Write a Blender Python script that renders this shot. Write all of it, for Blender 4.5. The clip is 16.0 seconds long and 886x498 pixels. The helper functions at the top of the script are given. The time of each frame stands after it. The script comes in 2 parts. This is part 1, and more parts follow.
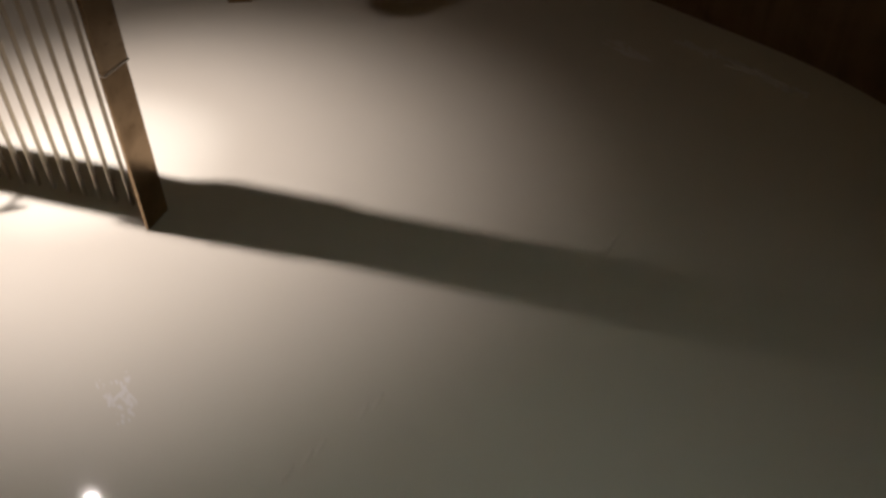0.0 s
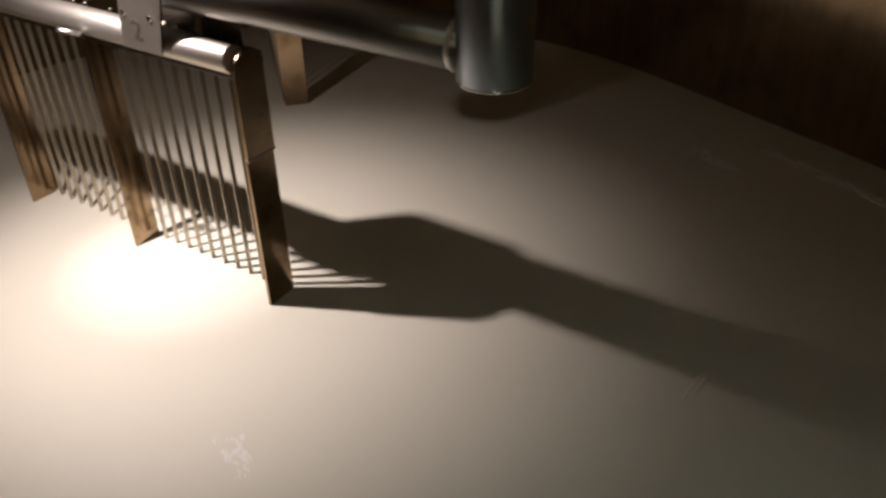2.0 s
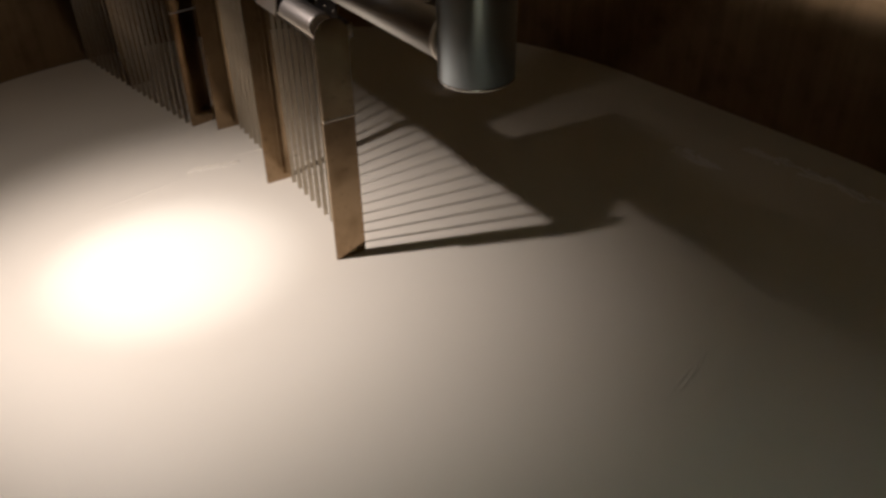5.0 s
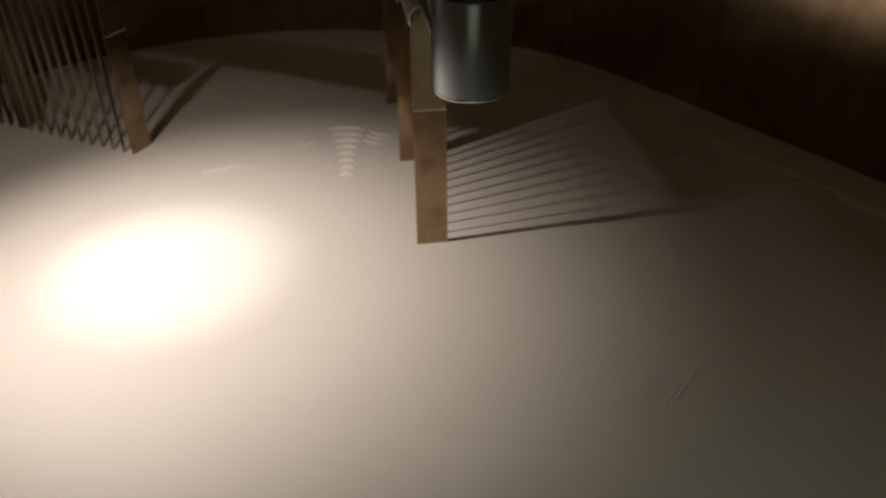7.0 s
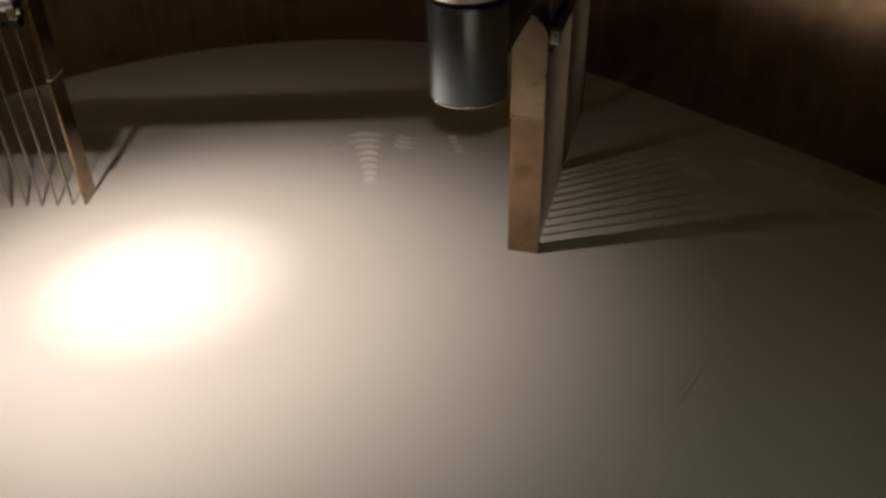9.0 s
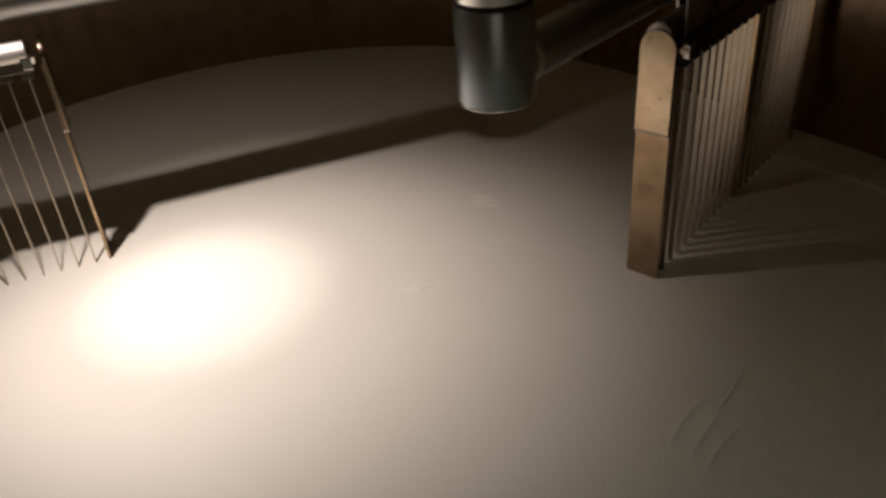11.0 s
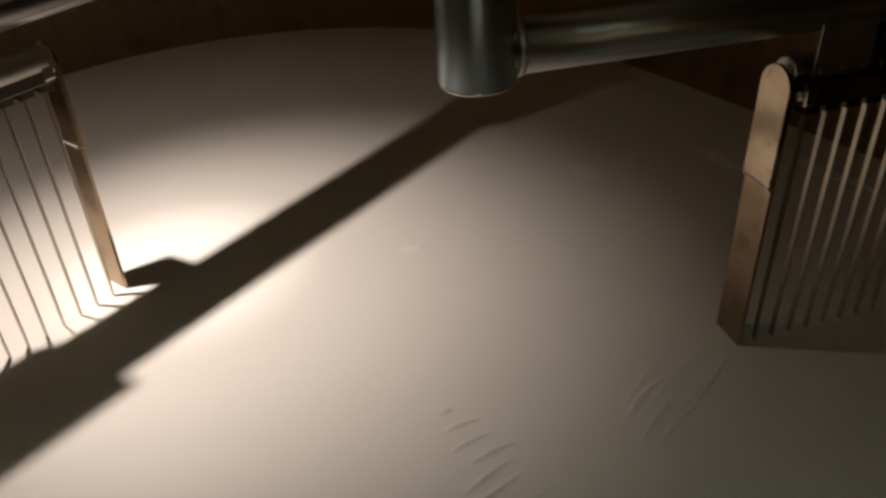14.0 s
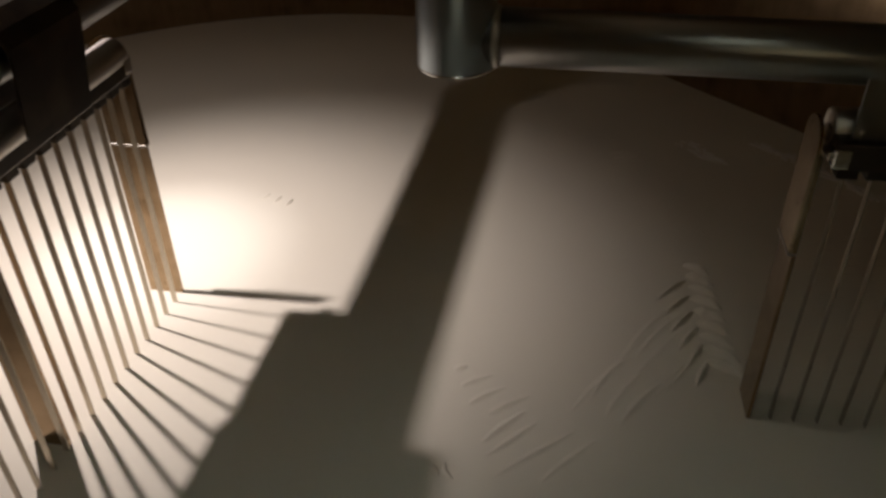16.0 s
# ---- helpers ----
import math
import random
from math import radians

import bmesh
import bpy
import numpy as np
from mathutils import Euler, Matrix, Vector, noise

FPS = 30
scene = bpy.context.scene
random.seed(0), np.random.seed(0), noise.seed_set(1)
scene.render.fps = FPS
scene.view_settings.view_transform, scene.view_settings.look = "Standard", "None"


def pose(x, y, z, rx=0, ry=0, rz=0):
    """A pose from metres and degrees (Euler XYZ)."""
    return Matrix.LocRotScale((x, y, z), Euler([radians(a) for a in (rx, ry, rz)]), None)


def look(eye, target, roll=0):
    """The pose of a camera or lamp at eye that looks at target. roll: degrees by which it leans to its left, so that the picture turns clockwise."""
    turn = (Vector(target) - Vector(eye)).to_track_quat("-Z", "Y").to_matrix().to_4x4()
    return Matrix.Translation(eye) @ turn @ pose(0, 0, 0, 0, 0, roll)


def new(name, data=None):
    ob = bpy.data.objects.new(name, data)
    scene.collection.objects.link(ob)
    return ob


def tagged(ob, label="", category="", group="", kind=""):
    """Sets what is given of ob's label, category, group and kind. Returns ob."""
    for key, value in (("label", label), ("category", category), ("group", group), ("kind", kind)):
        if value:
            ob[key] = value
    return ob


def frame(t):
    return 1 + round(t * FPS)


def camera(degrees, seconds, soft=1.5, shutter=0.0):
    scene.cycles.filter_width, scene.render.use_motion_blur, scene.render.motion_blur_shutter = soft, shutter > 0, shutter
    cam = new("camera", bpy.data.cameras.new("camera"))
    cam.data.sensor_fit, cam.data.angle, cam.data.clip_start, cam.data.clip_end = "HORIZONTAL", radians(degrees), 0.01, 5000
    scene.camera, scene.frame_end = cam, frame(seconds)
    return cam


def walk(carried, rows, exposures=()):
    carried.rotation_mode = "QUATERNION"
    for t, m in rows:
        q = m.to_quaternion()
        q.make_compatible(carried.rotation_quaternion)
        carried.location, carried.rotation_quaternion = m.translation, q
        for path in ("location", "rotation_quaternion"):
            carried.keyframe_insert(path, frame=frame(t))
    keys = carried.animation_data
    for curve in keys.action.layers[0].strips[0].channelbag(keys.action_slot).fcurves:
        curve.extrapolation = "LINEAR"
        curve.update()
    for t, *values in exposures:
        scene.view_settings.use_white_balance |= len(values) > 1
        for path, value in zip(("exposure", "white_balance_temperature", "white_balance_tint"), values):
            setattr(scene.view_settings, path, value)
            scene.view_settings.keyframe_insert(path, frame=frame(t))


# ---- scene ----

# ---------------------------------------------------------------- camera
def aim(x, y, z, yaw, pitch, roll):
    turn = Euler((0, 0, radians(yaw))).to_matrix() @ Euler((radians(90 + pitch), 0, 0)).to_matrix() @ Euler((0, 0, radians(roll))).to_matrix()
    return Matrix.Translation((x, y, z)) @ turn.to_4x4()


# seconds, place in metres, yaw, pitch and roll in degrees
ROWS = [
    (0.0, 0.094, -1.074, 0.961, -0.06, -40.42, -0.28),
    (0.5, 0.016, -1.029, 0.962, -2.01, -39.66, 0.76),
    (1.0, -0.012, -1.065, 1.006, 2.82, -35.63, 0.89),
    (1.5, -0.018, -1.048, 0.993, 3.71, -35.14, -0.34),
    (2.0, -0.004, -1.032, 1.000, 3.77, -34.74, -0.90),
    (2.5, -0.005, -1.040, 0.997, 3.60, -34.01, -0.47),
    (3.0, -0.001, -1.038, 0.995, 3.45, -34.08, -0.28),
    (3.5, -0.006, -1.031, 0.995, 3.11, -34.46, -0.79),
    (4.0, -0.005, -1.036, 0.988, 2.63, -34.14, -0.17),
    (4.5, -0.011, -1.033, 0.994, 2.29, -34.53, -0.80),
    (5.0, -0.005, -1.036, 0.991, 2.46, -34.34, -1.12),
    (7.3, 0.009, -1.026, 1.002, 2.75, -34.33, -0.74),
    (7.5, 0.006, -1.046, 1.002, 2.51, -33.97, -0.53),
    (8.0, 0.009, -1.030, 0.995, 2.77, -33.99, -0.78),
    (10.3, -0.003, -1.026, 1.003, 1.90, -33.33, -2.64),
    (10.5, 0.007, -1.021, 1.001, 2.85, -33.59, -2.89),
    (11.0, 0.011, -1.017, 0.996, 5.61, -33.35, -4.72),
    (11.5, 0.010, -1.008, 0.997, 5.26, -33.29, -3.95),
    (12.0, 0.014, -1.015, 0.993, 5.40, -33.59, -4.02),
    (12.5, 0.013, -1.011, 0.992, 5.27, -33.93, -4.20),
    (13.0, 0.024, -1.009, 0.991, 5.54, -34.12, -3.79),
    (13.5, 0.031, -0.999, 0.979, 5.48, -34.05, -3.22),
    (14.0, 0.039, -1.002, 0.984, 5.38, -34.36, -2.75),
    (14.5, 0.039, -1.005, 0.983, 4.97, -34.42, -2.48),
    (15.0, 0.048, -1.011, 0.985, 4.92, -34.49, -2.39),
    (15.5, 0.046, -1.016, 0.989, 4.47, -34.80, -2.03),
    (16.0, 0.055, -1.014, 0.976, 4.36, -34.93, -1.02),
]
cam = camera(57.08, 16.0, soft=3.0, shutter=0.6)
walk(cam, [(r[0], aim(*r[1:])) for r in ROWS])
scene.view_settings.exposure = 0.0

# the two shafts of the vat stand at these places on the curd's level
SHAFT_A = Vector((0.0, 0.0, 0.0))
SHAFT_B = Vector((-0.475, 0.6696, 0.0))
END_A = Vector((-0.039, 0.051, 0.0))
END_B = Vector((-0.477, 0.579, 0.0))
RADIUS = 1.253
LID = 1.30
MANHOLE = (0.08, -0.93, 0.24)
LAMP = Vector((-0.910, 0.235, 1.085))

# ---------------------------------------------------------------- light
world = bpy.data.worlds.new("room")
scene.world = world
world.use_nodes = True
world.node_tree.nodes["Background"].inputs["Color"].default_value = (0.85, 1.0, 0.97, 1)
world.node_tree.nodes["Background"].inputs["Strength"].default_value = 4.3



def lamp_cone(name, watts, size, blend, target, color=(1.0, 0.867, 0.838)):
    """One cone of the vat lamp: its reflector throws a beam and a wide spill."""
    light = bpy.data.lights.new(name, "SPOT")
    light.energy = watts
    light.color = color
    light.spot_size = radians(size)
    light.spot_blend = blend
    light.shadow_soft_size = 0.016
    ob = new(name, light)
    ob.matrix_world = look(LAMP, target)


lamp_cone("vat_lamp_core", 30, 31, 1.0, (-0.650, 0.350, 0), (1.0, 0.98, 1.0))
lamp_cone("vat_lamp_beam", 57, 76, 1.0, (-0.60, 0.285, 0))
lamp_cone("vat_lamp_spill", 8.8, 128, 1.0, (-0.85, 0.28, 0))


# ---------------------------------------------------------------- materials
def material(name):
    m = bpy.data.materials.new(name)
    m.use_nodes = True
    nt = m.node_tree
    return m, nt, nt.nodes["Principled BSDF"]


def link(nt, a, b):
    nt.links.new(a, b)


def steel(name, base, rough, scale=(40, 40, 3), stain=(0.30, 0.22, 0.14), amount=0.35, bump=0.02, spread=0.1, glare_streak=0.0, turned_about=None, specks=0.0):
    m, nt, p = material(name)
    tc = nt.nodes.new("ShaderNodeTexCoord")
    mp = nt.nodes.new("ShaderNodeMapping")
    mp.inputs["Scale"].default_value = scale
    link(nt, tc.outputs["Object"], mp.inputs["Vector"])
    n1 = nt.nodes.new("ShaderNodeTexNoise")
    n1.inputs["Scale"].default_value = 6
    n1.inputs["Detail"].default_value = 6
    link(nt, mp.outputs["Vector"], n1.inputs["Vector"])
    n2 = nt.nodes.new("ShaderNodeTexNoise")
    n2.inputs["Scale"].default_value = 14
    n2.inputs["Detail"].default_value = 5
    link(nt, tc.outputs["Object"], n2.inputs["Vector"])
    r2 = nt.nodes.new("ShaderNodeMapRange")
    r2.inputs["From Min"].default_value = 0.45
    r2.inputs["From Max"].default_value = 0.75
    r2.inputs["To Max"].default_value = amount
    link(nt, n2.outputs["Fac"], r2.inputs["Value"])
    mix = nt.nodes.new("ShaderNodeMix")
    mix.data_type = "RGBA"
    mix.inputs["A"].default_value = (*base, 1)
    mix.inputs["B"].default_value = (*stain, 1)
    link(nt, r2.outputs["Result"], mix.inputs["Factor"])
    if specks:
        # small dark pits of rust
        n3 = nt.nodes.new("ShaderNodeTexNoise")
        n3.inputs["Scale"].default_value = 75
        n3.inputs["Detail"].default_value = 3
        link(nt, tc.outputs["Object"], n3.inputs["Vector"])
        r3 = nt.nodes.new("ShaderNodeMapRange")
        r3.inputs["From Min"].default_value = 0.64
        r3.inputs["From Max"].default_value = 0.72
        r3.inputs["To Max"].default_value = specks
        link(nt, n3.outputs["Fac"], r3.inputs["Value"])
        pit = nt.nodes.new("ShaderNodeMix")
        pit.data_type = "RGBA"
        pit.inputs["B"].default_value = (0.07, 0.042, 0.02, 1)
        link(nt, r3.outputs["Result"], pit.inputs["Factor"])
        link(nt, mix.outputs["Result"], pit.inputs["A"])
        mix = pit
    # streaks in the base colour stand for drawn-out reflections on the wall
    if glare_streak:
        sr = nt.nodes.new("ShaderNodeMapRange")
        sr.inputs["From Min"].default_value = 0.3
        sr.inputs["From Max"].default_value = 0.7
        sr.inputs["To Min"].default_value = 1.0 - glare_streak
        sr.inputs["To Max"].default_value = 1.0 + glare_streak
        link(nt, n1.outputs["Fac"], sr.inputs["Value"])
        mul = nt.nodes.new("ShaderNodeVectorMath")
        mul.operation = "SCALE"
        link(nt, mix.outputs["Result"], mul.inputs[0])
        link(nt, sr.outputs["Result"], mul.inputs["Scale"])
        link(nt, mul.outputs["Vector"], p.inputs["Base Color"])
    else:
        link(nt, mix.outputs["Result"], p.inputs["Base Color"])
    p.inputs["Metallic"].default_value = 1.0
    rr = nt.nodes.new("ShaderNodeMapRange")
    rr.inputs["To Min"].default_value = rough - spread
    rr.inputs["To Max"].default_value = rough + spread
    link(nt, n1.outputs["Fac"], rr.inputs["Value"])
    link(nt, rr.outputs["Result"], p.inputs["Roughness"])
    if turned_about:
        tan = nt.nodes.new("ShaderNodeTangent")
        tan.direction_type = "RADIAL"
        tan.axis = turned_about
        link(nt, tan.outputs["Tangent"], p.inputs["Tangent"])
        p.inputs["Anisotropic"].default_value = 0.75
        p.inputs["Anisotropic Rotation"].default_value = 0.25
    b = nt.nodes.new("ShaderNodeBump")
    b.inputs["Strength"].default_value = bump
    b.inputs["Distance"].default_value = 0.002
    link(nt, n1.outputs["Fac"], b.inputs["Height"])
    link(nt, b.outputs["Normal"], p.inputs["Normal"])
    return m


def curd_material():
    m, nt, p = material("curd")
    tc = nt.nodes.new("ShaderNodeTexCoord")
    n1 = nt.nodes.new("ShaderNodeTexNoise")
    n1.inputs["Scale"].default_value = 3.6
    n1.inputs["Detail"].default_value = 4
    link(nt, tc.outputs["Object"], n1.inputs["Vector"])
    ramp = nt.nodes.new("ShaderNodeMix")
    ramp.data_type = "RGBA"
    ramp.inputs["A"].default_value = (0.775, 0.728, 0.615, 1)
    ramp.inputs["B"].default_value = (0.815, 0.772, 0.665, 1)
    link(nt, n1.outputs["Fac"], ramp.inputs["Factor"])
    link(nt, ramp.outputs["Result"], p.inputs["Base Color"])
    p.inputs["Roughness"].default_value = 0.5
    p.inputs["Specular IOR Level"].default_value = 0.25
    p.inputs["Coat Weight"].default_value = 0.22
    p.inputs["Coat Roughness"].default_value = 0.07
    p.inputs["Coat IOR"].default_value = 1.35
    n2 = nt.nodes.new("ShaderNodeTexNoise")
    n2.inputs["Scale"].default_value = 5
    n2.inputs["Detail"].default_value = 3
    link(nt, tc.outputs["Object"], n2.inputs["Vector"])
    n3 = nt.nodes.new("ShaderNodeTexNoise")
    n3.inputs["Scale"].default_value = 160
    link(nt, tc.outputs["Object"], n3.inputs["Vector"])
    b = nt.nodes.new("ShaderNodeBump")
    b.inputs["Strength"].default_value = 0.10
    b.inputs["Distance"].default_value = 0.01
    link(nt, n2.outputs["Fac"], b.inputs["Height"])
    b2 = nt.nodes.new("ShaderNodeBump")
    b2.inputs["Strength"].default_value = 0.08
    b2.inputs["Distance"].default_value = 0.001
    link(nt, n3.outputs["Fac"], b2.inputs["Height"])
    link(nt, b.outputs["Normal"], b2.inputs["Normal"])
    link(nt, b2.outputs["Normal"], p.inputs["Normal"])
    return m


def plain(name, color, rough=0.5, metal=0.0, glow=0.0):
    m, nt, p = material(name)
    p.inputs["Base Color"].default_value = (*color, 1)
    p.inputs["Roughness"].default_value = rough
    p.inputs["Metallic"].default_value = metal
    if glow:
        p.inputs["Emission Color"].default_value = (*color, 1)
        p.inputs["Emission Strength"].default_value = glow
    return m


CURD = curd_material()
BRUSHED = steel("brushed_steel", (0.345, 0.39, 0.425), 0.40, (3, 3, 60), spread=0.02, amount=0.1, bump=0.004, turned_about="Z")
SATIN = steel("satin_tube_steel", (0.255, 0.25, 0.24), 0.33, (60, 4, 60), spread=0.03, amount=0.15, bump=0.008)
RAIL = steel("rail_steel", (0.60, 0.565, 0.52), 0.47, (60, 8, 60), spread=0.05)
# near-black base: the shade on channel, clamps and hanger is in the colour
SHADED_STEEL = steel("shaded_channel_steel", (0.09, 0.08, 0.07), 0.36, (20, 20, 20))
PADDLE = steel("paddle_steel", (0.375, 0.272, 0.172), 0.18, (30, 30, 4), (0.15, 0.095, 0.048), 0.6, bump=0.006, spread=0.03, specks=0.5)
# paler than the paddle: the bright curd's reflection is put into this base
LIT_LAP_PLATE = steel("lit_lap_plate_steel", (0.56, 0.445, 0.315), 0.19, (30, 30, 4), (0.24, 0.15, 0.07), 0.5, bump=0.006, spread=0.03, specks=0.8)
KNIFE = steel("knife_steel", (0.49, 0.435, 0.35), 0.32, (80, 80, 4), specks=0.5)
POLISH = steel("polished_steel", (0.66, 0.65, 0.63), 0.14, (20, 20, 20), amount=0.1)
WALL = steel("vat_steel", (0.37, 0.275, 0.175), 0.23, (7, 7, 0.2), (0.16, 0.11, 0.075), 0.5, 0.10, 0.07, 0.14)
LID_STEEL = steel("lid_steel", (0.48, 0.405, 0.30), 0.5, (6, 6, 6), (0.08, 0.06, 0.05), 0.6, 0.05)
RUBBER = plain("black_rubber", (0.02, 0.02, 0.02), 0.6)
INK = plain("engraved_ink", (0.07, 0.055, 0.05), 0.6)
# also colours the flakes that stand for sheen on the curd
FOAM_SHEEN = plain("foam", (0.87, 0.84, 0.79), 0.5)
GLASS = plain("lamp_glass", (1.0, 0.86, 0.66), 0.2, 0.0, 14.0)


# ---------------------------------------------------------------- building blocks
def part(name, bm, mat, parent=None, label="", smooth=False, at=None):
    me = bpy.data.meshes.new(name)
    bmesh.ops.recalc_face_normals(bm, faces=bm.faces)
    if smooth:
        for f in bm.faces:
            f.smooth = len(f.verts) <= 4
    bm.to_mesh(me)
    bm.free()
    me.materials.append(mat)
    ob = new(name, me)
    if parent is not None:
        ob.parent = parent
    if at is not None:
        ob.matrix_basis = at
    if label:
        ob["label"] = label
    return ob


def box(bm, x0, x1, y0, y1, z0, z1, bevel=0.0):
    r = bmesh.ops.create_cube(bm, size=1.0, matrix=Matrix.LocRotScale(((x0 + x1) / 2, (y0 + y1) / 2, (z0 + z1) / 2), None, (x1 - x0, y1 - y0, z1 - z0)))
    if bevel:
        edges = {e for v in r["verts"] for e in v.link_edges}
        bmesh.ops.bevel(bm, geom=list(edges), offset=bevel, segments=2, affect="EDGES", profile=0.6)
    return r


def turned(profile, n=48, axis="Z"):
    """A body of revolution from (radius, height) pairs, closed at its ends."""
    bm = bmesh.new()
    rings = []
    for r, h in profile:
        ring = []
        for i in range(n):
            a = 2 * math.pi * i / n
            p = (r * math.cos(a), r * math.sin(a), h)
            if axis == "Y":
                p = (p[0], p[2], p[1])
            ring.append(bm.verts.new(p))
        rings.append(ring)
    for a, b in zip(rings, rings[1:]):
        for i in range(n):
            bm.faces.new((a[i], a[(i + 1) % n], b[(i + 1) % n], b[i]))
    bm.faces.new(rings[0][::-1])
    bm.faces.new(rings[-1])
    return bm


def outline_plate(pts, y0, y1):
    """A plate cut to an outline of (x, z), between y0 and y1."""
    bm = bmesh.new()
    a = [bm.verts.new((x, y0, z)) for x, z in pts]
    b = [bm.verts.new((x, y1, z)) for x, z in pts]
    bm.faces.new(a)
    bm.faces.new(b[::-1])
    n = len(pts)
    for i in range(n):
        bm.faces.new((a[i], b[i], b[(i + 1) % n], a[(i + 1) % n]))
    return bm


# ---------------------------------------------------------------- the vat
def stadium(grow=0.0, steps=64):
    axis = (END_B - END_A).normalized()
    start = math.atan2(axis.y, axis.x)
    pts = []
    for i in range(steps + 1):
        a = start - math.pi / 2 + math.pi * i / steps
        pts.append(END_B + Vector((math.cos(a), math.sin(a), 0)) * (RADIUS + grow))
    for i in range(steps + 1):
        a = start + math.pi / 2 + math.pi * i / steps
        pts.append(END_A + Vector((math.cos(a), math.sin(a), 0)) * (RADIUS + grow))
    return pts


def vat_wall():
    bm = bmesh.new()
    inner, outer = stadium(0.0), stadium(0.004)
    n = len(inner)
    rows = []
    for pts, z in ((inner, -0.5), (inner, LID), (outer, LID), (outer, -0.5)):
        rows.append([bm.verts.new((p.x, p.y, z)) for p in pts])
    for k in range(4):
        a, b = rows[k], rows[(k + 1) % 4]
        for i in range(n):
            bm.faces.new((a[i], a[(i + 1) % n], b[(i + 1) % n], b[i]))
    return tagged(part("vat_wall", bm, WALL, smooth=True), "brown-tinged brushed steel side wall of the oval vat", "vat wall", kind="structure")


def vat_lid():
    """The lid, with a round inspection opening above and behind the camera."""
    bm = bmesh.new()
    cx, cy, r = MANHOLE
    outer = stadium(0.02)
    n = len(outer)
    hole = []
    for p in outer:
        a = math.atan2(p.y - cy, p.x - cx)
        d = min(r, 0.93 * math.hypot(p.x - cx, p.y - cy))
        hole.append(Vector((cx + d * math.cos(a), cy + d * math.sin(a), 0)))
    rows = []
    for pts, z in ((outer, LID + 0.002), (hole, LID + 0.002), (hole, LID + 0.008), (outer, LID + 0.008)):
        rows.append([bm.verts.new((p.x, p.y, z)) for p in pts])
    for k in range(4):
        a, b = rows[k], rows[(k + 1) % 4]
        for i in range(n):
            bm.faces.new((a[i], a[(i + 1) % n], b[(i + 1) % n], b[i]))
    return tagged(part("ceiling", bm, LID_STEEL), "dark steel lid of the vat with an inspection opening", "vat lid", kind="structure")


def curd_surface():
    bm = bmesh.new()
    pts = stadium(0.002)
    bm.faces.new([bm.verts.new((p.x, p.y, 0)) for p in pts])
    ob = part("curd_surface", bm, CURD)
    return tagged(ob, "smooth set cream-white curd filling the vat", "curd", kind="structure")


# added, unseen: keeps the room's light off the far curd
def light_collar():
    x, y, r = MANHOLE
    bm = bmesh.new()
    n = 48
    rows = []
    for rr, z in ((r + 0.001, LID - 0.01), (r + 0.001, LID + 0.36), (r + 0.012, LID + 0.36), (r + 0.012, LID - 0.01)):
        rows.append([bm.verts.new((x + rr * math.cos(2 * math.pi * k / n), y + rr * math.sin(2 * math.pi * k / n), z)) for k in range(n)])
    for k in range(4):
        a, b = rows[k], rows[(k + 1) % 4]
        for i in range(n):
            bm.faces.new((a[i], a[(i + 1) % n], b[(i + 1) % n], b[i]))
    return tagged(part("light_collar", bm, LID_STEEL, smooth=True), "added unseen collar that narrows the light through the lid opening", "collar", kind="structure")


vat_wall()
vat_lid()
light_collar()
curd_surface()


def vat_lamp():
    lamp = tagged(new("vat_lamp"), "small round steel sight-glass lamp in the vat lid", "lamp")
    lamp.location = (LAMP.x, LAMP.y, LAMP.z)
    part("housing", turned([(0.050, 0.050), (0.052, 0.060), (0.052, LID - LAMP.z), (0.045, LID - LAMP.z)], 32), POLISH, lamp, smooth=True)
    part("glass", turned([(0.040, 0.046), (0.042, 0.048), (0.042, 0.0499)], 32), GLASS, lamp, "glowing warm lamp glass")
    return lamp


vat_lamp()

# ---------------------------------------------------------------- the two cutters
R_IN, R_MID, R_OUT = 0.471, 0.861, 1.222
SHAFT_Z = 0.563
ARM_Z = 0.598
RAIL_Z = 0.496
JOINT_Z = 0.322
KNIFE_TOP = 0.446


def paddle(c, x, r, label, lapped):
    """A broad blade hung at x beside the arm's axis, r out from the shaft; the innermost has a lapped upper plate."""
    w = 0.0335
    head = [(w * math.cos(math.pi * i / 16), 0.481 + w * math.sin(math.pi * i / 16)) for i in range(17)]
    if not lapped:
        return part("paddle", outline_plate([(-w, -0.30), (w, -0.30)] + head[3:14], r - 0.0025, r + 0.0035), PADDLE, c, label, at=pose(x, 0, 0))
    low = [(-w, -0.30), (w, -0.30), (w, JOINT_Z - 0.004), (-w, JOINT_Z - 0.004)]
    blade = part("paddle", outline_plate(low, r - 0.0025, r + 0.0035), PADDLE, c, label, at=pose(x, 0, 0))
    top = [(-w - 0.001, JOINT_Z - 0.001), (w - 0.001, JOINT_Z - 0.001)] + head
    part("paddle_holder", outline_plate(top, r - 0.0075, r - 0.0028), LIT_LAP_PLATE, blade, "lapped upper plate, paler for the bright curd it mirrors")
    part("backing", outline_plate([(-w, JOINT_Z + 0.001), (w, JOINT_Z + 0.001), (w, 0.47), (-w, 0.47)], r - 0.0026, r + 0.0030), PADDLE, blade)
    seam = bmesh.new()
    box(seam, -w - 0.0003, w + 0.0003, r - 0.0088, r + 0.0045, JOINT_Z - 0.0035, JOINT_Z + 0.0008, 0.0012)
    part("lap_seam", seam, RAIL, blade, "bright edge of the lapped joint")
    return blade


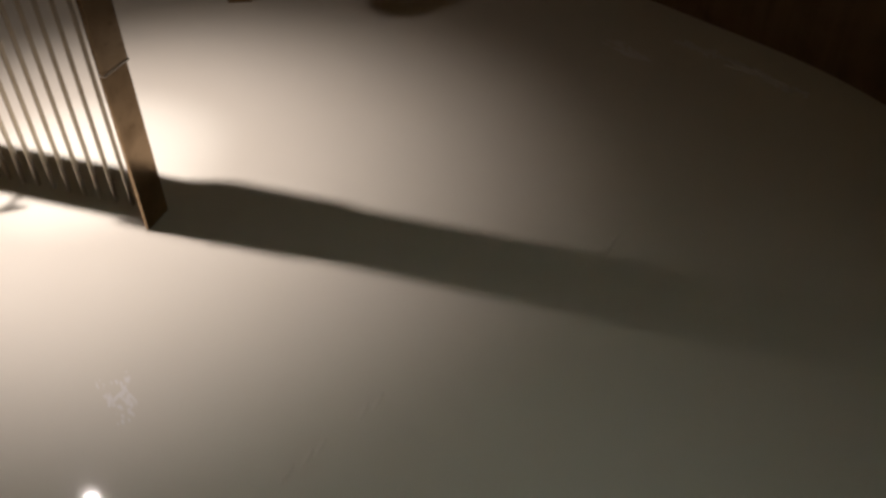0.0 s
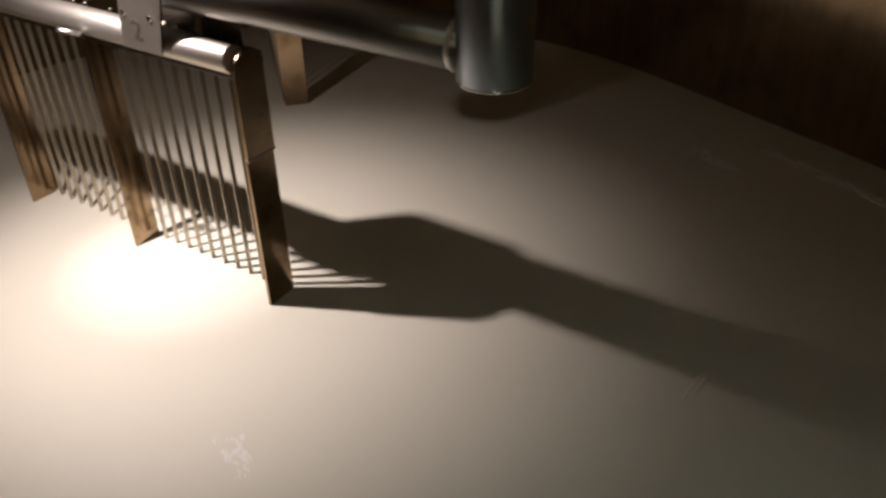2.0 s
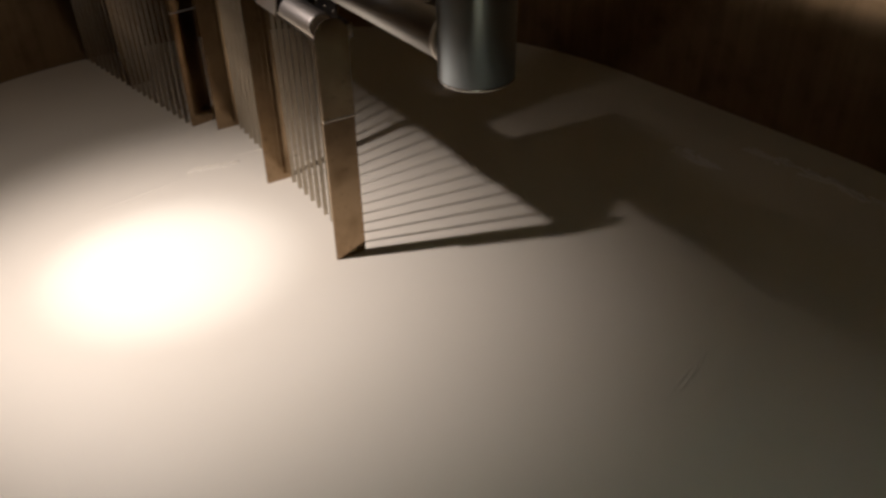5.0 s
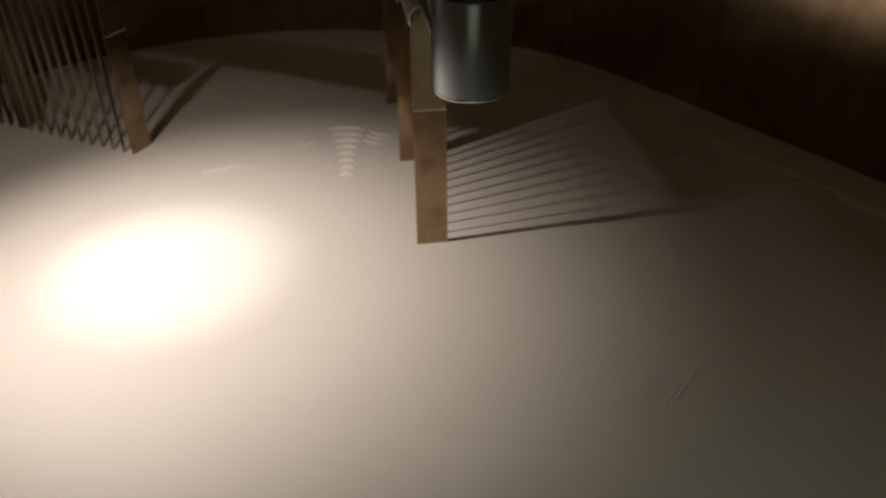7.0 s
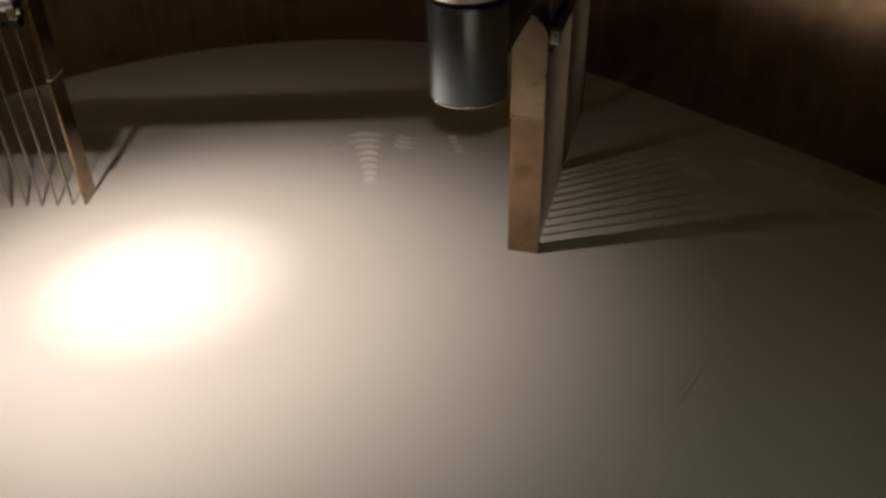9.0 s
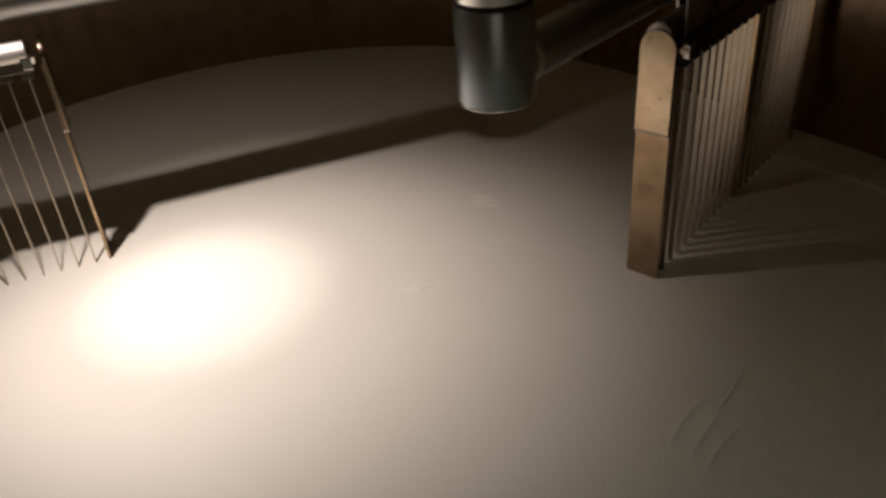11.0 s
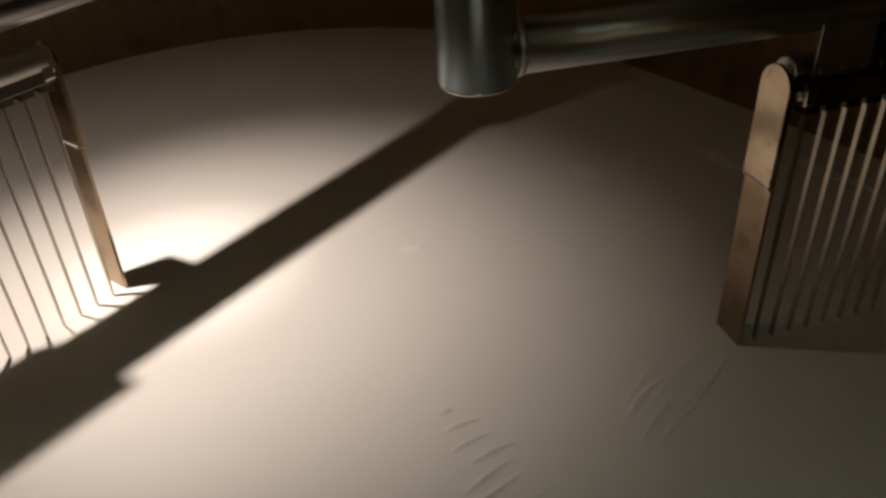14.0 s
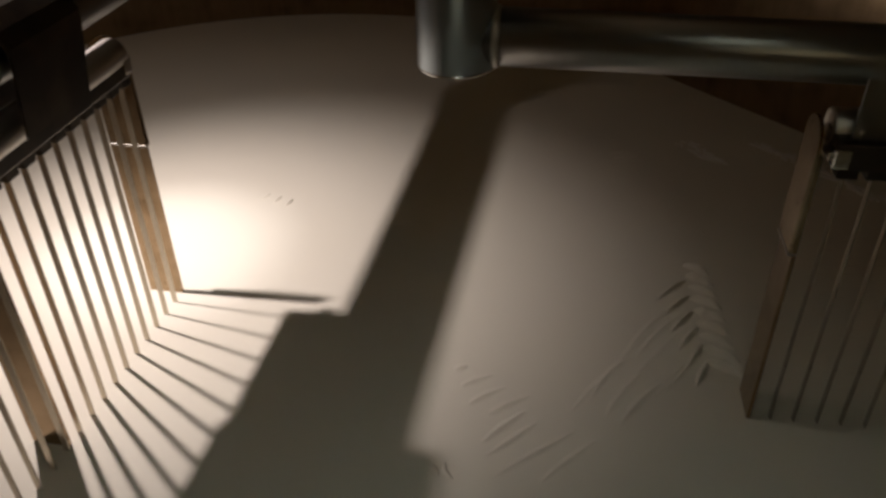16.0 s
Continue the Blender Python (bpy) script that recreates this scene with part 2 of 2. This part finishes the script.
def digit(text, parent, m, size):
    cu = bpy.data.curves.new("number", "FONT")
    cu.body = text
    cu.size = size
    cu.extrude = 0.0004
    cu.align_x, cu.align_y = "CENTER", "CENTER"
    cu.materials.append(INK)
    ob = new("number", cu)
    ob.parent = parent
    ob.matrix_basis = m
    return ob


def cutter(s, at, number, arm_x, arm_end, rail_x, channel, paddle_x, knife_x, first, spacing, inner, back, saddle):
    """One cutter; s: the side of its knives. The x of its arm, rail, channel, paddles and knives lie beside the
    line that turns with the shaft; back: half width of the hanger behind the arm; saddle: its inner and outer end."""
    c = tagged(new("curd_cutter"), "steel arm on a turning shaft with hanging knives and paddles", "curd cutter", "curd cutters")
    c.location = at
    shaft = part("shaft", turned([(0.046, SHAFT_Z + 0.002), (0.0495, SHAFT_Z), (0.052, SHAFT_Z + 0.003), (0.052, SHAFT_Z + 0.126), (0.049, SHAFT_Z + 0.129)], 64), BRUSHED, c, "round brushed steel shaft end", smooth=True)
    part("rim", turned([(0.0480, SHAFT_Z - 0.0015), (0.0510, SHAFT_Z - 0.0005), (0.0524, SHAFT_Z + 0.0015), (0.0520, SHAFT_Z + 0.0035), (0.0500, SHAFT_Z + 0.0040)], 64), POLISH, shaft, "bright bevelled lower rim", smooth=True)
    part("coupling_ring", turned([(0.047, SHAFT_Z + 0.127), (0.0495, SHAFT_Z + 0.128), (0.0495, SHAFT_Z + 0.134), (0.047, SHAFT_Z + 0.136)], 48), RUBBER, shaft, "black rubber ring")
    part("upper_shaft", turned([(0.049, SHAFT_Z + 0.134), (0.0515, SHAFT_Z + 0.137), (0.0515, LID), (0.049, LID)], 64), POLISH, shaft, "polished upper shaft", smooth=True)
    arm = part("arm", turned([(0.034, 0.0), (0.037, 0.001), (0.037, arm_end - 0.004), (0.035, arm_end), (0.030, arm_end)], 48, "Y"), SATIN, c, "satin steel pipe", smooth=True, at=pose(arm_x, 0, ARM_Z + 0.005, -0.7, 0, 0))
    part("weld_bead", turned([(0.036, 0.046), (0.0395, 0.048), (0.0402, 0.052), (0.039, 0.056), (0.036, 0.058)], 48, "Y"), RAIL, arm, smooth=True)
    # the round rail, with a slotted channel under it that grips the knives
    rail = part("knife_rail", turned([(0.018, 0.486), (0.020, 0.483), (0.0245, 0.484), (0.0255, 0.487), (0.0255, 1.236), (0.023, 1.24)], 36, "Y"), RAIL, c, "round satin steel rail that carries the knives", smooth=True, at=pose(rail_x, 0, RAIL_Z))
    bm = bmesh.new()
    box(bm, channel[0] - rail_x, channel[1] - rail_x, 0.484, 1.236, -0.036, 0.002, 0.003)
    part("channel", bm, SHADED_STEEL, rail)
    for r in (inner, R_MID, R_OUT):
        paddle(c, paddle_x, r, "broad brown-stained steel paddle", r == inner)
    blade_mesh = clamp_mesh = bolt_mesh = None
    for k in range(20):
        r = first + k * spacing
        if min(abs(r - R_MID), abs(r - R_OUT)) < 0.011 or r > R_OUT:
            continue
        m = pose(knife_x, r, 0)
        if blade_mesh is None:
            bm = bmesh.new()
            box(bm, -0.0050, 0.0050, -0.0012, 0.0012, -0.3, KNIFE_TOP + 0.01, 0.0004)
            knife = part("knife", bm, KNIFE, c, at=m)
            blade_mesh = knife.data
            bm = bmesh.new()
            box(bm, -0.014, 0.014, -0.013, 0.013, KNIFE_TOP, KNIFE_TOP + 0.016, 0.0012)
            clamp = part("clamp", bm, SHADED_STEEL, knife, at=pose(0.0, 0, 0))
            clamp_mesh = clamp.data
            bolt = part("bolt", turned([(0.0022, 0.0), (0.0022, 0.016), (0.004, 0.0165), (0.004, 0.021), (0.0025, 0.0225)], 10), KNIFE, knife, at=pose(0.004 * s, 0.005, RAIL_Z - 0.006))
            bolt_mesh = bolt.data
        else:
            knife = new("knife", blade_mesh)
            knife.parent, knife.matrix_basis = c, m
            for name, me, x, y, z in (("clamp", clamp_mesh, 0.0, 0, 0), ("bolt", bolt_mesh, 0.004 * s, 0.005, RAIL_Z - 0.006)):
                ob = new(name, me)
                ob.parent, ob.matrix_basis = knife, pose(x, y, z)
    # the hanger: a saddle folded from the arm's end down over the rail
    bm = bmesh.new()
    front = min(-0.0385, (rail_x - arm_x) * s - 0.0285)
    outer = [(front, RAIL_Z - 0.010), (front, ARM_Z - 0.004)]
    outer += [(-(0.0395 if a < 90 else back) * math.cos(radians(a)), ARM_Z + 0.054 * math.sin(radians(a))) for a in (20, 50, 80, 110, 140, 165)]
    outer += [(back, ARM_Z - 0.006), (back, RAIL_Z + 0.004)]
    inner_line = [(x * 0.93 if k not in (0, 1) else x + 0.003, z if k in (0, len(outer) - 1) else z - 0.003) for k, (x, z) in enumerate(outer)]
    # its edges lean outwards towards the rail
    near, far = (lambda z: saddle[0] + 0.26 * max(0.0, 0.61 - z)), (lambda z: saddle[1] + 0.16 * max(0.0, 0.61 - z))
    rings = [[bm.verts.new((x * s + arm_x, edge(z), z)) for x, z in line] for edge, line in ((near, outer), (far, outer), (far, inner_line), (near, inner_line))]
    for a, b in zip(rings, rings[1:] + rings[:1]):
        for i in range(len(a) - 1):
            bm.faces.new((a[i], a[i + 1], b[i + 1], b[i]))
    for i in (0, -1):
        bm.faces.new([ring[i] for ring in rings])
    hanger = part("hanger", bm, SHADED_STEEL, c, "folded steel hanger plate, coloured dark for its shade")
    # the hanger's own front again, in paler steel for the light on it
    if number:
        bm = bmesh.new()
        corners = [(x * s + arm_x, edge(z), z) for x in (front - 0.0025, front - 0.0003) for edge, z in ((near, RAIL_Z - 0.011), (far, RAIL_Z - 0.011), (far, ARM_Z + 0.006), (near, ARM_Z + 0.006))]
        bmesh.ops.convex_hull(bm, input=[bm.verts.new(p) for p in corners])
        part("lit_front", bm, RAIL, hanger, "hanger's front face stamped with a number, pale as lit")
    for dy in (saddle[0] + 0.042, saddle[1]):
        part("bolt", turned([(0.006, 0.0), (0.006, 0.004), (0.0045, 0.005)], 6, "Y"), POLISH, hanger, at=pose(front * s + arm_x, dy, RAIL_Z + 0.052, 0, 0, 90 * s))
    if number:
        digit(number, hanger, pose((front - 0.0030) * s, 0.673, RAIL_Z + 0.024, 90, 0, -90 * s), 0.050)
    # the plate behind the arm that steadies the rail's inner end
    if number:
        bm = bmesh.new()
        box(bm, 0.0300, 0.0340, 0.500, 0.594, RAIL_Z - 0.004, ARM_Z - 0.018, 0.0012)
        part("rear_plate", bm, SATIN, hanger, "satin steel plate behind the arm")
    # locking pins through the rail
    for r in (0.847,):
        pin = part("locking_pin", turned([(0.0035, -0.005), (0.0035, 0.032), (0.003, 0.034)], 12), POLISH, c, "bright steel pin with a cross handle", smooth=True, at=pose(rail_x - 0.018 * s, r, RAIL_Z - 0.015, 0, -70 * s, 0))
        part("handle", turned([(0.003, -0.022), (0.0042, -0.019), (0.0042, 0.019), (0.003, 0.022)], 12, "Y"), POLISH, pin, smooth=True, at=pose(0, 0, 0.033, 35, 0, 0))
    # the clip that holds the end paddle to the rail
    bm = bmesh.new()
    x0, x1 = sorted((paddle_x + 0.030 * s, paddle_x + 0.052 * s))
    box(bm, x0, x1, 0.480, 0.500, RAIL_Z - 0.030, RAIL_Z - 0.004, 0.002)
    clip = part("end_clip", bm, POLISH, c)
    part("bolt", turned([(0.007, 0.0), (0.007, 0.005), (0.005, 0.006)], 6, "Y"), KNIFE, clip, at=pose(paddle_x + 0.041 * s, 0.480, RAIL_Z - 0.016, 0, 0, 180))
    return c


cutter_a = cutter(1, SHAFT_A, "2", 0.0, 0.692, -0.008, (-0.014, 0.047), 0.002, 0.028, 0.506, 0.036, R_IN, 0.0395, (0.592, 0.700))
cutter_b = cutter(-1, SHAFT_B, "", 0.028, 0.775, 0.026, (0.004, 0.048), 0.0535, 0.0215, 0.497, 0.0375, 0.465, 0.054, (0.612, 0.770))


# ---------------------------------------------------------------- cuts and ripples in the curd
def ridge_mesh(a, b, c, width, height):
    """A tapered, one-sided fold of curd along the bow a-b-c, with a short groove's step on its shaded side."""
    bm = bmesh.new()
    n = 14
    a, b, c = (Vector((*p, 0)) for p in (a, b, c))
    rows = []
    for i in range(n + 1):
        u = i / n
        p = a * (1 - u) ** 2 + b * 2 * u * (1 - u) + c * u * u
        t = (b - a) * (1 - u) + (c - b) * u
        side = Vector((-t.y, t.x, 0)).normalized()
        k = math.sin(math.pi * min(1, max(0, u))) ** 0.7
        k *= 0.85 + 0.3 * noise.noise(p * 60)
        w, h = width * (0.25 + 0.75 * k), height * k
        ring = []
        for j in range(11):
            f = -1.7 + 0.34 * j
            z = math.exp(-((f - 0.1) / (0.75 if f < 0.1 else 0.5)) ** 2)
            q = p + side * w * f
            ring.append(bm.verts.new((q.x, q.y, h * z - 0.00003)))
        rows.append(ring)
    for r0, r1 in zip(rows, rows[1:]):
        for i in range(len(r0) - 1):
            bm.faces.new((r0[i], r0[i + 1], r1[i + 1], r1[i]))
    return bm


MARKS = []


def mark(a, b, c, width=0.006, height=0.003, rises=None, drift=(0, 0), start=0.0, sinks=None, label="shallow curved cut in the cream-white curd"):
    """A cut mark; rises: when the passing knives lift it; drift: metres a second as the curd turns slowly, from start on."""
    ob = tagged(part("cut_mark", ridge_mesh(a, b, c, width, height * 1.9), CURD, smooth=True), label, "cut mark", "cut marks in the curd")
    MARKS.append((ob, rises, drift, start, sinks))
    return ob


# arcs of an earlier cut
mark((0.345, -0.02), (0.385, 0.03), (0.425, 0.10), 0.006, 0.0017)
mark((0.325, -0.035), (0.36, 0.02), (0.40, 0.065), 0.005, 0.0013)
mark((0.257, -0.109), (0.285, -0.035), (0.348, 0.012), 0.010, 0.0022, 9.0, (-0.008, 0.012), 11.0)
mark((0.280, -0.143), (0.310, -0.080), (0.357, -0.030), 0.010, 0.0022, 9.0, (-0.008, 0.012), 11.0)
mark((0.300, -0.160), (0.335, -0.10), (0.385, -0.055), 0.009, 0.0020, 9.0, (-0.008, 0.012), 11.0)
mark((0.216, -0.069), (0.262, 0.05), (0.335, 0.117), 0.010, 0.0011, 12.6, (0.012, 0.018), 14.0)
mark((0.231, -0.093), (0.302, 0.03), (0.395, 0.125), 0.010, 0.0011, 12.8, (0.012, 0.018), 14.0)
# short cuts near the hatch, soon closed
for x, y in ((-0.126, -0.415), (-0.102, -0.392), (-0.085, -0.372), (-0.029, -0.310), (-0.008, -0.290)):
    mark((x - 0.008, y - 0.018), (x + 0.002, y), (x + 0.006, y + 0.020), 0.006, 0.0011, None, (-0.05, 0.06), 0.1, 0.15)
# cuts beside the second cutter's path
for a, b, c in (((-0.027, -0.003), (-0.015, 0.006), (-0.001, 0.010)), ((-0.010, -0.041), (-0.002, -0.027), (0.045, -0.009)),
                ((0.003, -0.082), (0.023, -0.059), (0.065, -0.038)), ((0.036, -0.103), (0.059, -0.078), (0.106, -0.056)),
                ((0.027, -0.163), (0.059, -0.122), (0.097, -0.091)), ((0.031, -0.190), (0.073, -0.155), (0.116, -0.113)),
                ((0.046, -0.226), (0.090, -0.195), (0.175, -0.129)), ((0.116, -0.234), (0.148, -0.198), (0.211, -0.143))):
    mark(a, b, c, 0.009, 0.0018, 13.0 + 4 * (b[0] + 0.02), (0.034, 0.036), 15.5)
mark((-0.052, -0.205), (-0.040, -0.212), (-0.034, -0.228), 0.005, 0.003, 13.6, (0.03, 0.03), 15.5, label="small torn fold in the cream-white curd")
mark((-0.025, -0.200), (-0.030, -0.222), (-0.012, -0.232), 0.005, 0.003, 13.6, (0.03, 0.03), 15.5, label="small torn fold in the cream-white curd")
# ticks behind the second cutter
for k in range(3):
    x, y = -0.452 + 0.030 * k, 0.578 - 0.013 * k
    mark((x - 0.006, y - 0.016), (x + 0.004, y - 0.004), (x + 0.008, y + 0.014), 0.005, 0.002 + 0.0008 * k, 14.4, (-0.05, -0.004), 15.5)
# the wake of the first cutter's end paddle: folds down one flank, hooked cuts down the other
for k in range(9):
    u = k / 8
    x, y = 0.436 - 0.011 * u, 0.312 - 0.285 * u
    born = 13.9 + 1.5 * u
    long = 0.85 + 0.35 * u
    mark((x - 0.006, y + 0.006), (x + 0.018 * long, y + 0.004), (x + 0.046 * long, y - 0.028 * long), 0.0092, 0.0078 + 0.002 * (k % 2), born, (0.012, 0.05), 15.5, None, "rounded fold in the wake of a paddle in the curd")
for k in range(6):
    u = k / 5
    x, y = 0.424 - 0.004 * u, 0.262 - 0.235 * u
    born = 14.0 + 1.4 * u
    reach = 0.052 * (1.25 - 0.75 * u)
    mark((x - reach, y - 0.062 + 0.008 * u), (x - 0.45 * reach, y - 0.020), (x + 0.004, y + 0.006), 0.0070, 0.0052, born, (0.012, 0.05), 15.5, None, "hooked cut in the wake of a paddle in the curd")
# long faint cuts that trail from the wake
for a, b, c in (((0.275, 0.038), (0.331, 0.136), (0.402, 0.208)), ((0.300, 0.040), (0.345, 0.118), (0.408, 0.176)), ((0.180, -0.092), (0.226, -0.020), (0.288, 0.045))):
    mark(a, b, c, 0.008, 0.0016, 13.8, (0.012, 0.04), 15.5)
# wakes of the two outer paddles on the far side
for k in range(8):
    u = k / 7
    y = 0.765 + 0.26 * u
    x = -0.305 - 0.040 * u
    half = 0.020 + 0.036 * u * u
    mark((x - half, y - 0.004), (x, y + 0.014), (x + half, y - 0.004), 0.009, 0.0060, 4.6 + 1.2 * (1 - u), (0.035, 0.01), 7.5, 9.2, "rounded fold in the wake of a paddle in the curd")
for x, y in ((-0.248, 0.945), (-0.245, 0.972), (-0.240, 0.998)):
    mark((x - 0.036, y + 0.022), (x - 0.012, y - 0.018), (x + 0.036, y), 0.008, 0.004, 5.3, (0.05, 0.015), 7.5, 9.2, "crescent fold in the wake of a paddle in the curd")
for k in range(4):
    y = 0.905 + 0.028 * k
    x = -0.137 - 0.006 * k
    mark((x - 0.014, y), (x, y + 0.010), (x + 0.016, y - 0.002), 0.007, 0.004, 6.0, (0.07, 0.02), 7.5, 9.2, "rounded fold in the wake of a paddle in the curd")
mark((-0.470, 0.918), (-0.450, 0.940), (-0.428, 0.974), 0.007, 0.004, 4.4, (0.04, 0.02), 7.5, 9.0)
mark((-0.445, 0.918), (-0.430, 0.940), (-0.405, 0.965), 0.006, 0.003, 4.4, (0.04, 0.02), 7.5, 9.0)
mark((-0.640, 0.830), (-0.560, 0.885), (-0.475, 0.935), 0.005, 0.0011, 4.0, (0, 0), 0.0, 8.6)
# traces left of the first pass
mark((-0.924, 0.524), (-0.800, 0.645), (-0.700, 0.745), 0.006, 0.0008, None, (0, 0), 0.0, 8.8)
for k in range(4):
    x, y = -0.72 + 0.028 * k, 0.765 + 0.010 * k
    mark((x - 0.010, y - 0.022), (x + 0.008, y), (x + 0.026, y + 0.016), 0.008, 0.0048, 3.2, (0.02, 0.01), 5.0, 7.0)
# small ripples in the middle
for k in range(3):
    x, y = -0.065 - 0.010 * k, 0.662 + 0.022 * k
    mark((x - 0.030, y), (x, y + 0.008), (x + 0.034, y + 0.006), 0.008, 0.0028, 9.6, (0.09, 0.022), 11.0)
mark((-0.225, 0.322), (-0.200, 0.326), (-0.170, 0.318), 0.006, 0.0022, 9.2, (0.008, 0.03), 11.0)
mark((-0.205, 0.335), (-0.185, 0.330), (-0.160, 0.334), 0.006, 0.0022, 9.2, (0.008, 0.03), 11.0)


# ---------------------------------------------------------------- foam and painted sheen
def foam(x, y, length, width, turn, seed, label, size=1.0, since=None, until=None, drift=(0, 0), start=0.0):
    """Thin torn pale flakes lying on the curd, for whey foam and for painted sheen."""
    rnd = random.Random(seed)
    bm = bmesh.new()
    for i in range(48):
        u = rnd.uniform(-1, 1)
        strand = rnd.choice((-0.55, 0.1, 0.5))
        v = strand * (1 - 0.5 * u) + rnd.gauss(0, 0.16)
        r = size * rnd.uniform(0.0008, 0.0034) * (1.1 - abs(u) * 0.6)
        n = rnd.randint(6, 9)
        st = rnd.uniform(2.0, 5.0)
        lift = (0.0002 + 0.000008 * i) * max(1.0, 5 * size - 4)
        ph = rnd.uniform(0, 6.28)
        lean = rnd.gauss(0, 0.35)
        top, low = [], []
        for k in range(n):
            a = 2 * math.pi * k / n + ph
            q = r * rnd.uniform(0.7, 1.25)
            dx, dy = q * st * math.cos(a), q * math.sin(a)
            p = (u * length / 2 + dx * math.cos(lean) - dy * math.sin(lean), v * width / 2 + dx * math.sin(lean) + dy * math.cos(lean))
            top.append(bm.verts.new((p[0], p[1], lift)))
            low.append(bm.verts.new((p[0], p[1], -0.001)))
        bm.faces.new(top)
        for k in range(n):
            bm.faces.new((low[k], low[(k + 1) % n], top[(k + 1) % n], top[k]))
    ob = part("foam_sheen_patch", bm, FOAM_SHEEN, at=pose(x, y, 0, 0, 0, turn))
    if until:
        MARKS.append((ob, since, drift, start, until))
        bm_lift = Matrix.Translation((x, y, 0)) @ pose(0, 0, 0, 0, 0, turn)
        ob.data.transform(bm_lift)
        ob.matrix_basis = Matrix.Identity(4)
    return tagged(ob, label, "foam", kind="stuff")


foam(0.57, 0.825, 0.15, 0.045, -55, 3, "thin white foam film on the curd", 1.6)
foam(0.74, 0.845, 0.10, 0.03, -50, 4, "thin white foam film on the curd", 1.6)
foam(0.86, 0.70, 0.30, 0.045, -52, 5, "white foam line on the curd beside the vat wall", 2.2)
# these two paint the soft sheen of rippled curd in pale flakes
foam(-0.395, -0.175, 0.10, 0.05, -60, 6, "faint torn flakes painting a soft sheen on the curd", 1.0, None, 3.2, (-0.002, 0.055), 2.0)
foam(-0.565, -0.175, 0.13, 0.06, 42, 8, "faint torn flakes painting a soft sheen on the curd", 1.0, 11.2, 13.6)

# seconds and the turn of the first cutter in degrees
TURN = [
    (0.0, -72.25),
    (0.5, -68.07),
    (1.0, -66.18),
    (1.5, -63.06),
    (2.0, -61.02),
    (2.5, -60.77),
    (3.0, -57.96),
    (3.5, -51.90),
    (4.0, -45.32),
    (4.5, -39.72),
    (5.0, -34.16),
    (7.3, -7.01),
    (7.5, -4.49),
    (8.0, 1.67),
    (10.3, 29.09),
    (10.5, 31.24),
    (11.0, 36.48),
    (11.5, 41.88),
    (12.0, 47.81),
    (12.5, 53.34),
    (13.0, 58.63),
    (13.5, 63.63),
    (14.0, 69.49),
    (14.5, 75.79),
    (15.0, 82.46),
    (15.5, 88.52),
    (16.0, 94.37),
]
# the second cutter is geared to turn the other way: both turns sum to this
PHASE = -78.8


def turn_rows(at, table):
    return [(t, pose(at.x, at.y, at.z, 0, 0, -a)) for t, a in table]


def motions():
    walk(cutter_a, turn_rows(SHAFT_A, TURN))
    # folds rise where the knives pass, drift with the curd and level out again
    for ob, rises, drift, start, sinks in MARKS:
        times = [0.0, 16.0] + ([rises, rises + 0.5] if rises else []) + ([sinks, sinks + 1.2] if sinks else [])
        rows = []
        for t in sorted(times):
            up = (rises is None or t > rises) and (sinks is None or t <= sinks)
            s = max(t, rises or 0.0) - start
            rows.append((t, pose(drift[0] * s, drift[1] * s, 0.0 if up else -0.045)))
        walk(ob, rows)
    walk(cutter_b, turn_rows(SHAFT_B, [(t, PHASE - a) for t, a in TURN]))


motions()
